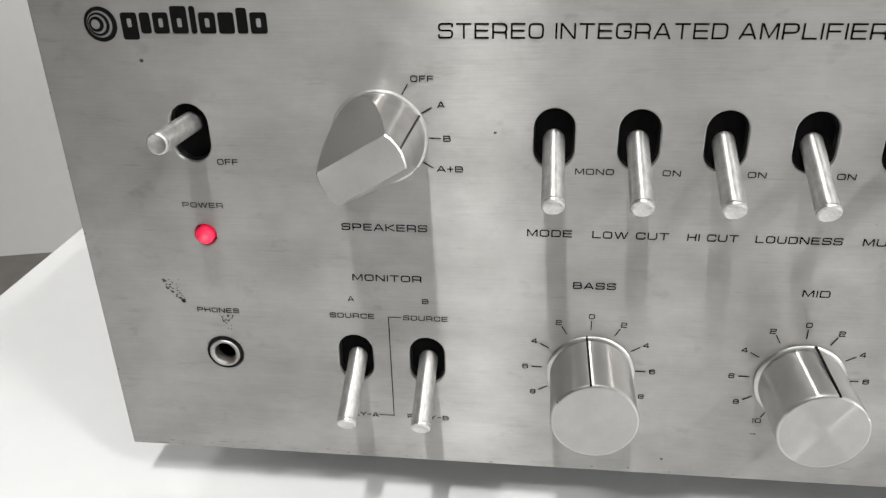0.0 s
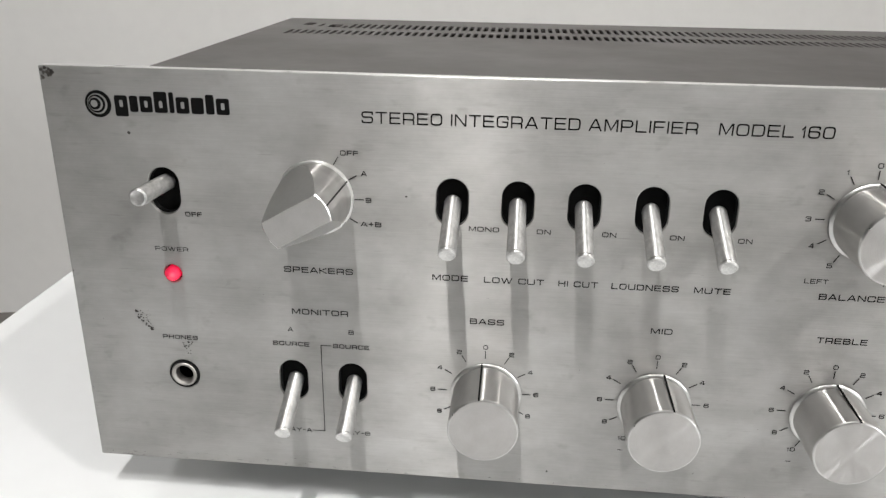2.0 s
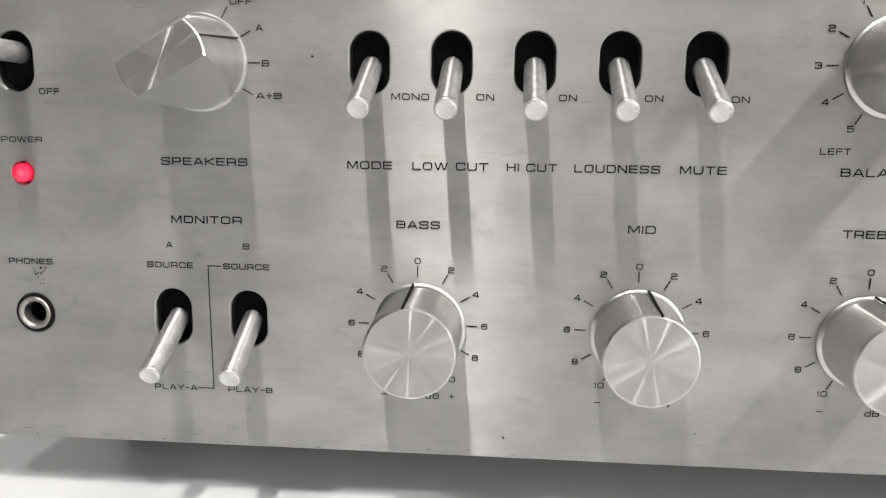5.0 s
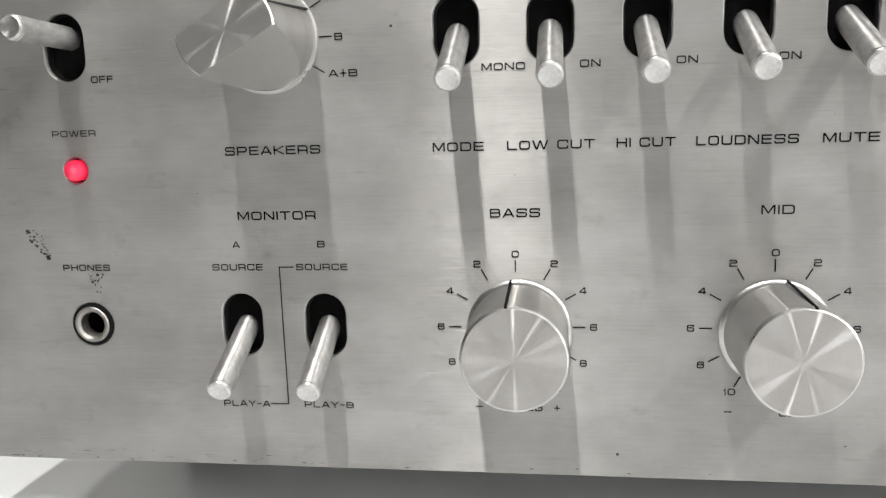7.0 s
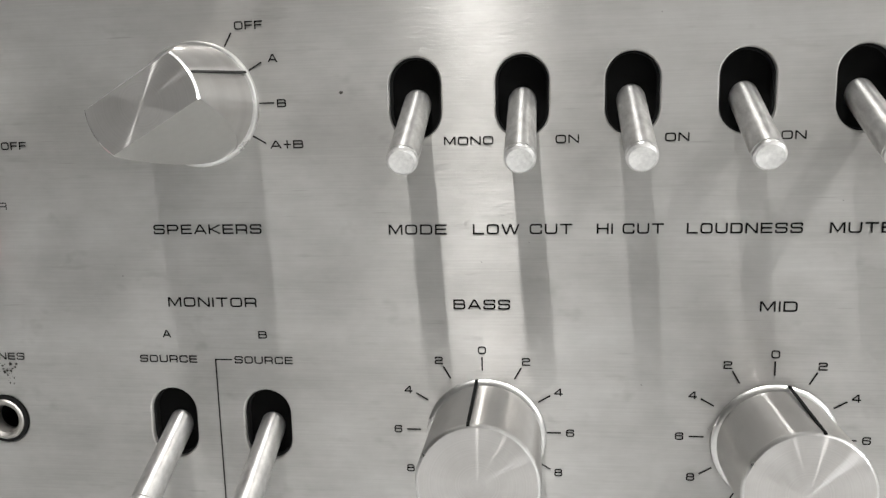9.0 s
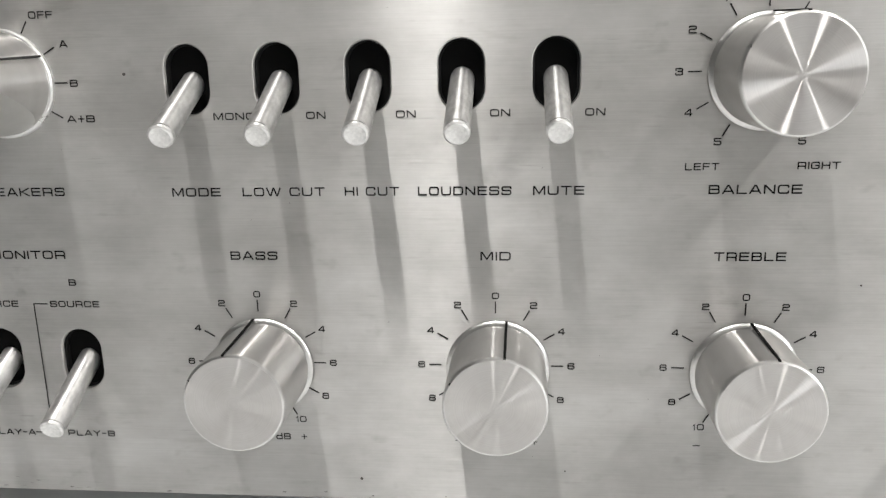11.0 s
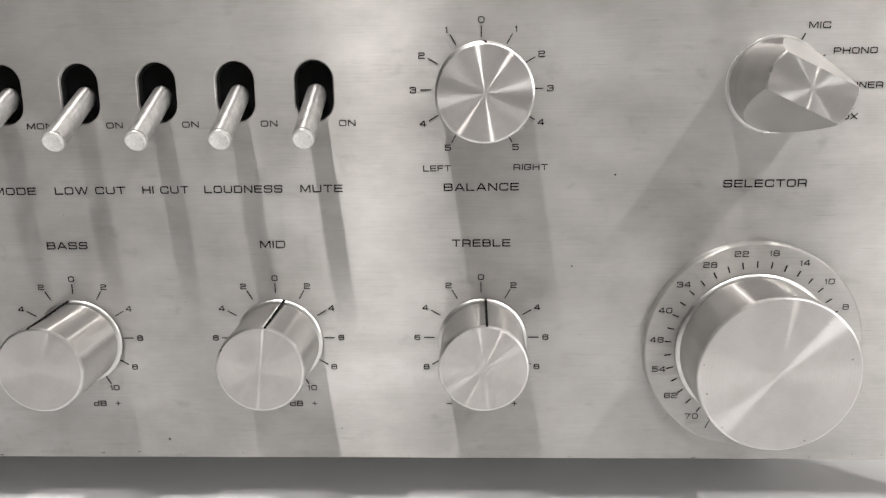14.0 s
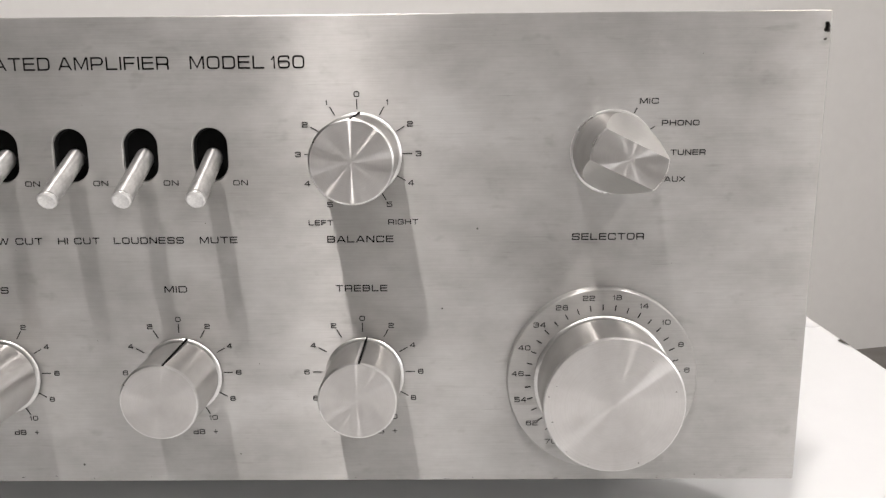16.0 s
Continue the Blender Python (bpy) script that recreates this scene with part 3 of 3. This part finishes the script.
round_knob("tone_knob", 0.1619, KNOB_LOW, 0.0137, 0.0125, 0.0254, 98, "turned aluminium tone knob with black index line")
round_knob("tone_knob", 0.2257, KNOB_LOW, 0.0137, 0.0125, 0.0248, 80, "turned aluminium tone knob with black index line")
round_knob("tone_knob", 0.2894, KNOB_LOW, 0.0137, 0.0126, 0.0245, 86, "turned aluminium tone knob with black index line")
round_knob("balance_knob", 0.2899, 0.1168, 0.0139, 0.0128, 0.0251, 89, "turned aluminium balance knob with black index line")
volume = round_knob("volume_knob", *VOL, 0.0235, 0.0225, 0.0224, None, "large turned aluminium volume knob", -0.0032, FINE_TURNED)


def cap_nicks(knob, r, out):
    """A few dark nicks near the rim of a turned cap."""
    rng = random.Random(9)
    bm = bmesh.new()
    for a, at, size in ((195, 0.93, 0.00022), (171, 0.97, 0.00016), (293, 0.96, 0.00022), (14, 0.90, 0.00018), (52, 0.86, 0.00013), (226, 0.98, 0.00015), (248, 0.97, 0.00013), (160, 0.90, 0.00012)):
        x, z = r * at * math.cos(radians(a)), r * at * math.sin(radians(a))
        bm.faces.new([bm.verts.new((x + 1.6 * size * (0.6 + 0.6 * rng.random()) * math.cos(k), -out - 0.00008, z + size * (0.6 + 0.6 * rng.random()) * math.sin(k))) for k in (0, 1, 2, 3, 4, 5)])
    tagged(part("nicks", bm, DIRT, knob, "small dark nicks in the cap"), kind="stuff")


cap_nicks(volume, 0.0220, 0.0224)


def pointer_knob(x, z, angle, label):
    """A turned knob cut by two slanting planes to a bar; angle: where its index points."""
    r, rf, out, half = 0.0131, 0.0119, 0.0268, 0.0051
    bm = bmesh.new()
    lathe(bm, [(0, 0.0012), (r, 0.0012), (r, 0.0030), (rf, out - 0.0004), (rf - 0.0004, out), (0, out)], 128)
    for s in (-1, 1):
        a, b = Vector((0, -out, s * half)), Vector((0, -0.0030, s * 0.0127))
        along = Vector((1, 0, 0))
        normal = along.cross(b - a).normalized()
        if normal.z * s < 0:
            normal = -normal
        cut = bmesh.ops.bisect_plane(bm, geom=bm.verts[:] + bm.edges[:] + bm.faces[:], plane_co=a, plane_no=normal, clear_outer=True)
        edges = [e for e in cut["geom_cut"] if isinstance(e, bmesh.types.BMEdge)]
        for f in bmesh.ops.holes_fill(bm, edges=edges, sides=0)["faces"]:
            f.material_index = 1
    for f in bm.faces:
        depth = -f.calc_center_median().y
        if f.material_index == 0 and depth > out - 0.00035:
            f.material_index = 3 if depth > out - 0.00005 else 2
    ob = part("pointer_knob", bm, KNOB_SIDE, amp, label, True)
    for mat in (SATIN, RIM, BAR_FACE):
        ob.data.materials.append(mat)
    ob.matrix_basis = pose(x, 0, z, 0, -angle, 0)
    bm = bmesh.new()
    lathe(bm, [(r - 0.001, 0.0), (0.0139, 0.0), (0.0139, 0.0010), (0.0136, 0.0014), (r - 0.001, 0.0016)])
    part("base_ring", bm, RIM, ob, "bright base ring", True)
    line_on_side(ob, 0, r + 0.0006, 0.0006, rf + 0.0001, out - 0.0006, 0.00045, INK_WORN)
    return ob


pointer_knob(0.0983, ROW_HIGH, 30, "turned aluminium speaker selector knob shaped as a bar")
pointer_knob(0.3729, ROW_HIGH, -26, "turned aluminium input selector knob shaped as a bar")


def volume_dial():
    bm = bmesh.new()
    lathe(bm, [(0.030, 0.0), (0.0328, 0.0), (0.0328, 0.0026), (0.0326, 0.0030), (0.0323, 0.0032), (0, 0.0032)], 128)
    me = bpy.data.meshes.new("volume_dial")
    bmesh.ops.recalc_face_normals(bm, faces=bm.faces[:])
    bm.to_mesh(me)
    bm.free()
    grain_uv(me)
    ob = mesh_part("volume_dial", me, ALU, amp, "flat aluminium dial with printed volume numbers", True)
    ob.location = (VOL[0], 0, VOL[1])
    for k, text in enumerate(("6", "8", "10", "14", "18", "22", "28", "34", "40", "46", "54", "62", "70")):
        a = radians(5.5 + 19.0 * k)
        word(text, 0.0291 * math.cos(a), 0.0009 + 0.0290 * math.sin(a), 0, 0.0018, ob, -0.0032, INK_WORN)
    for k in range(-2, 29):
        tick(0, 0.0005, 5.5 + 9.5 * k, 0.0247, 0.0267, 0.00035, ob, -0.0032)
    strip([(-0.0115, -0.0235), (-0.0128, -0.0262)], 0.0003, ob, -0.0032)


volume_dial()


def led_and_jack():
    bm = bmesh.new()
    lathe(bm, [(0.0029, -0.003), (0.0029, 0.0004)] + [(0.0029 * math.cos(radians(a)), 0.0004 + 0.0020 * math.sin(radians(a))) for a in range(10, 90, 10)] + [(0, 0.0024)], 40)
    led = part("power_led", bm, LED, amp, "lit red power lamp lens", True)
    led.location = (LAMP[0], 0, LAMP[1])
    bm = bmesh.new()
    lathe(bm, [(0.0060, -0.004), (0.0060, 0.0004), (0.0052, 0.0006), (0.0052, -0.004)], 48)
    jack = part("headphone_jack", bm, BLACK, amp, "headphone socket with nickel ring", True)
    jack.location = (JACK[0], 0, JACK[1])
    bm = bmesh.new()
    lathe(bm, [(0.0052, -0.003), (0.0052, 0.0005), (0.0049, 0.0009), (0.0043, 0.0009), (0.0036, 0.0003), (0.0034, -0.0006), (0.0034, -0.0030)], 48)
    part("nickel_ring", bm, NICKEL, jack, "nickel-plated ring", True)
    bm = bmesh.new()
    lathe(bm, [(0, -0.0119), (0.0036, -0.0119), (0.0036, -0.0030), (0.0034, -0.0030)], 32)
    part("socket_floor", bm, DEEP, jack)


led_and_jack()


def eq_scale(x, z, texts, with_db):
    for k, text in enumerate(texts):
        a = 240 - 30 * k
        tick(x, z, a, 0.0146, 0.0178, 0.0003, face)
        word(text, x + 0.0199 * math.cos(radians(a)), z + 0.0194 * math.sin(radians(a)), 0, 0.0018, face)
    if with_db:
        word("+", x + 0.0104, z - 0.0222, 0.0016, 0.0016, face)
        strip([(x - 0.0110, z - 0.0222), (x - 0.0094, z - 0.0222)], 0.0003, face)
        word("dB", x + 0.0045, z - 0.0222, 0.0042, 0.0019, face)


EQ = ("10", "8", "6", "4", "2", "0", "2", "4", "6", "8", "10")
for x in (0.1612, 0.2252, 0.2889):
    eq_scale(x, ROW_LOW, EQ, True)
eq_scale(0.2893, ROW_HIGH, ("5", "4", "3", "2", "1", "0", "1", "2", "3", "4", "5"), False)


def lettering():
    small = dict(mat=INK)
    for text, x, z, w in (("SPEAKERS", 0.0980, 0.0888, 0.0261), ("MODE", 0.1472, 0.0885, 0.0131), ("LOW CUT", 0.1705, 0.0885, 0.0218), ("HI CUT", 0.1937, 0.0885, 0.0142),
                          ("LOUDNESS", 0.2175, 0.0885, 0.0238), ("MUTE", 0.2412, 0.0885, 0.0128), ("BALANCE", 0.2891, 0.0885, 0.0224), ("SELECTOR", 0.3724, 0.0888, 0.0242),
                          ("MONITOR", 0.0979, 0.0715, 0.0217), ("BASS", 0.1613, 0.0714, 0.0128), ("MID", 0.2253, 0.0714, 0.0078), ("TREBLE", 0.2890, 0.0714, 0.0176)):
        word(text, x, z, w, 0.0023, face)
    for text, x, z, w in (("OFF", 0.0522, 0.1087, 0.0063), ("PHONES", 0.0416, 0.0575, 0.0141), ("SOURCE", 0.0859, 0.0575, 0.0144), ("SOURCE", 0.1095, 0.0575, 0.0142),
                          ("A", 0.0860, 0.0637, 0.0020), ("B", 0.1097, 0.0637, 0.0021), ("PLAY-A", 0.0856, 0.0186, 0.0136), ("PLAY-B", 0.1093, 0.0187, 0.0140),
                          ("MONO", 0.1590, 0.1080, 0.0108), ("ON", 0.1802, 0.1080, 0.0050), ("ON", 0.2031, 0.1080, 0.0050), ("ON", 0.2266, 0.1080, 0.0050), ("ON", 0.2498, 0.1079, 0.0049),
                          ("OFF", 0.1109, 0.1340, 0.0064), ("A", 0.1160, 0.1268, 0.0021), ("B", 0.1175, 0.1170, 0.0021), ("A+B", 0.1182, 0.1079, 0.0076),
                          ("LEFT", 0.2760, 0.0942, 0.0082), ("RIGHT", 0.3037, 0.0943, 0.0101),
                          ("MIC", 0.3843, 0.1335, 0.0061), ("PHONO", 0.3948, 0.1264, 0.0122), ("TUNER", 0.3977, 0.1168, 0.0115), ("AUX", 0.3938, 0.1080, 0.0068)):
        word(text, x, z, w, 0.0018, face, **small)
    word("POWER", 0.0423, 0.0946, 0.0128, 0.0017, face, mat=INK_WORN)
    for text, x, w in (("STEREO", 0.1296, 0.0279), ("INTEGRATED", 0.16835, 0.0437), ("AMPLIFIER", 0.21095, 0.0359), ("MODEL", 0.24775, 0.0241), ("160", 0.26745, 0.0107)):
        word(text, x, 0.1469, w, 0.0041, face, weight=0.125)
    strip([(0.1016, 0.0575), (0.0977, 0.0575), (0.0977, 0.0187), (0.0927, 0.0187)], 0.00028, face)
    for x, far in ((0.0980, 0.0178), (0.3723, 0.0164)):
        for a in (60, 30, 0, -30):
            tick(x, ROW_HIGH, a, 0.0144, far, 0.0003, face)


lettering()


def emblem():
    """The maker's mark as plain black shapes: a ring emblem and a row of blocks."""
    z = 0.1485
    for n, (r, inner) in enumerate(((0.0048, 0.0037), (0.0032, 0.0026), (0.0021, 0.0013))):
        me = plate_mesh("emblem_ring", [loop_circle(0.0215 - 0.0006 * n, z, r), loop_circle(0.0215 - 0.0006 * n - 0.0003, z, inner)], 0.00012)
        ob = mesh_part("emblem_ring", me, INK, face, "black ring of the maker's emblem")
        ob.location.y = -0.00013
    x, zc = 0.0276, 0.1489
    for w, lo, hi, hole in ((0.0047, -0.0046, 0.0028, 1), (0.0030, -0.0029, 0.0028, 0), (0.0045, -0.0029, 0.0028, 1), (0.0047, -0.0029, 0.0045, 1), (0.0017, -0.0029, 0.0045, 0),
                            (0.0047, -0.0029, 0.0028, 1), (0.0045, -0.0029, 0.0028, 0), (0.0030, -0.0029, 0.0040, 0), (0.0047, -0.0029, 0.0028, 1)):
        loops = [loop_rect(x, x + w, zc + lo, zc + hi, 0.0007)]
        if hole:
            loops.append(loop_rect(x + w * 0.36, x + w * 0.64, zc - 0.0012, zc + 0.0012, 0.0004))
        me = plate_mesh("emblem_block", loops, 0.00012)
        ob = mesh_part("emblem_block", me, INK, face, "plain black block of the maker's mark")
        ob.location.y = -0.00013
        x += w + 0.00075


emblem()


def scuffs():
    """Pinholes, rubbed spots and flaked corners of the front plate."""
    rng = random.Random(4)
    spots = [(0.1311, 0.1190, 0.0005), (0.3286, 0.0918, 0.0004), (0.1873, 0.0066, 0.00045), (0.0315, 0.1385, 0.0006), (0.3165, 0.0640, 0.0003), (0.2440, 0.0105, 0.0003)]
    for k in range(46):
        t = rng.random() ** 0.8
        off = 0.0016 * (rng.random() - 0.5) * (1.2 - t)
        spots.append((0.0252 + 0.0060 * t - 0.0010 * math.sin(3 * t) + off, 0.0688 - 0.0088 * t + off, 0.00007 + 0.00042 * rng.random() ** 2.2, 0.8 + 0.9 * rng.random()))
    for k in range(16):
        t = 0.5 + 0.5 * rng.random()
        spots.append((0.0262 + 0.0052 * t, 0.0700 - 0.0095 * t, 0.00006 + 0.00010 * rng.random(), 2.2))
    for k in range(22):
        spots.append((0.012 + 0.11 * rng.random() ** 1.5, 0.0009 + 0.0034 * rng.random() ** 2, 0.00003 + 0.00005 * rng.random(), 8 + 22 * rng.random()))
    for k in range(24):
        spots.append((0.0418 + 0.0046 * rng.random(), 0.0526 + 0.0030 * rng.random(), 0.00010 + 0.00032 * rng.random() ** 1.6))
    for k in range(20):
        t = rng.random()
        spots.append((LEFT_EDGE + 0.0007 + 0.0042 * t, H - 0.0008 - 0.0040 * rng.random() * (1.1 - 0.5 * t), 0.0002 + 0.0007 * rng.random() ** 1.5))
    for k in range(9):
        spots.append((W - 0.0011 - 0.0010 * rng.random(), H - 0.0042 - 0.0022 * rng.random(), 0.0004 + 0.0005 * rng.random()))
    for k in range(3):
        spots.append((W - 0.0017 - 0.0004 * rng.random(), H - 0.0088 - 0.0005 * rng.random(), 0.0004))
    for k in range(22):
        t = rng.random() ** 1.4
        spots.append((0.0256 + 0.0048 * rng.random() * (1 - t) + 0.0048 * t, 0.0684 - 0.0062 * t, 0.00006 + 0.00022 * rng.random() ** 2, 0.7 + 0.8 * rng.random()))
    for k in range(12):
        spots.append((0.0433 + 0.0022 * rng.random(), 0.0545 - 0.0055 * rng.random(), 0.00010 + 0.00022 * rng.random() ** 2, 0.7))
    for k in range(30):
        spots.append((LEFT_EDGE + 0.0003 + 0.0009 * rng.random() ** 2, 0.002 + 0.150 * rng.random(), 0.00005 + 0.00025 * rng.random() ** 3))
    for k in range(55):
        spots.append((0.004 + 0.430 * rng.random() ** 2.2, 0.0006 + 0.0016 * rng.random() ** 3, 0.00005 + 0.00015 * rng.random() ** 2, 1 + 5 * rng.random() ** 2))
    for k in range(30):
        spots.append((0.008 + 0.42 * rng.random(), 0.004 + 0.150 * rng.random(), 0.00006 + 0.00009 * rng.random()))
    bm = bmesh.new()
    for x, z, r, *long in spots:
        turn = rng.random() * 6.28
        wide = r * (long[0] if long else 1)
        pts = [(x + wide * (0.7 + 0.5 * rng.random()) * math.cos(turn + 2 * math.pi * k / 7), z + r * (0.6 + 0.5 * rng.random()) * math.sin(turn + 2 * math.pi * k / 7)) for k in range(7)]
        bm.faces.new([bm.verts.new((a, -0.0001, b)) for a, b in pts])
    ob = part("scuffing", bm, DIRT, face, "small dark scuffs and pinholes")
    tagged(ob, kind="stuff")


scuffs()
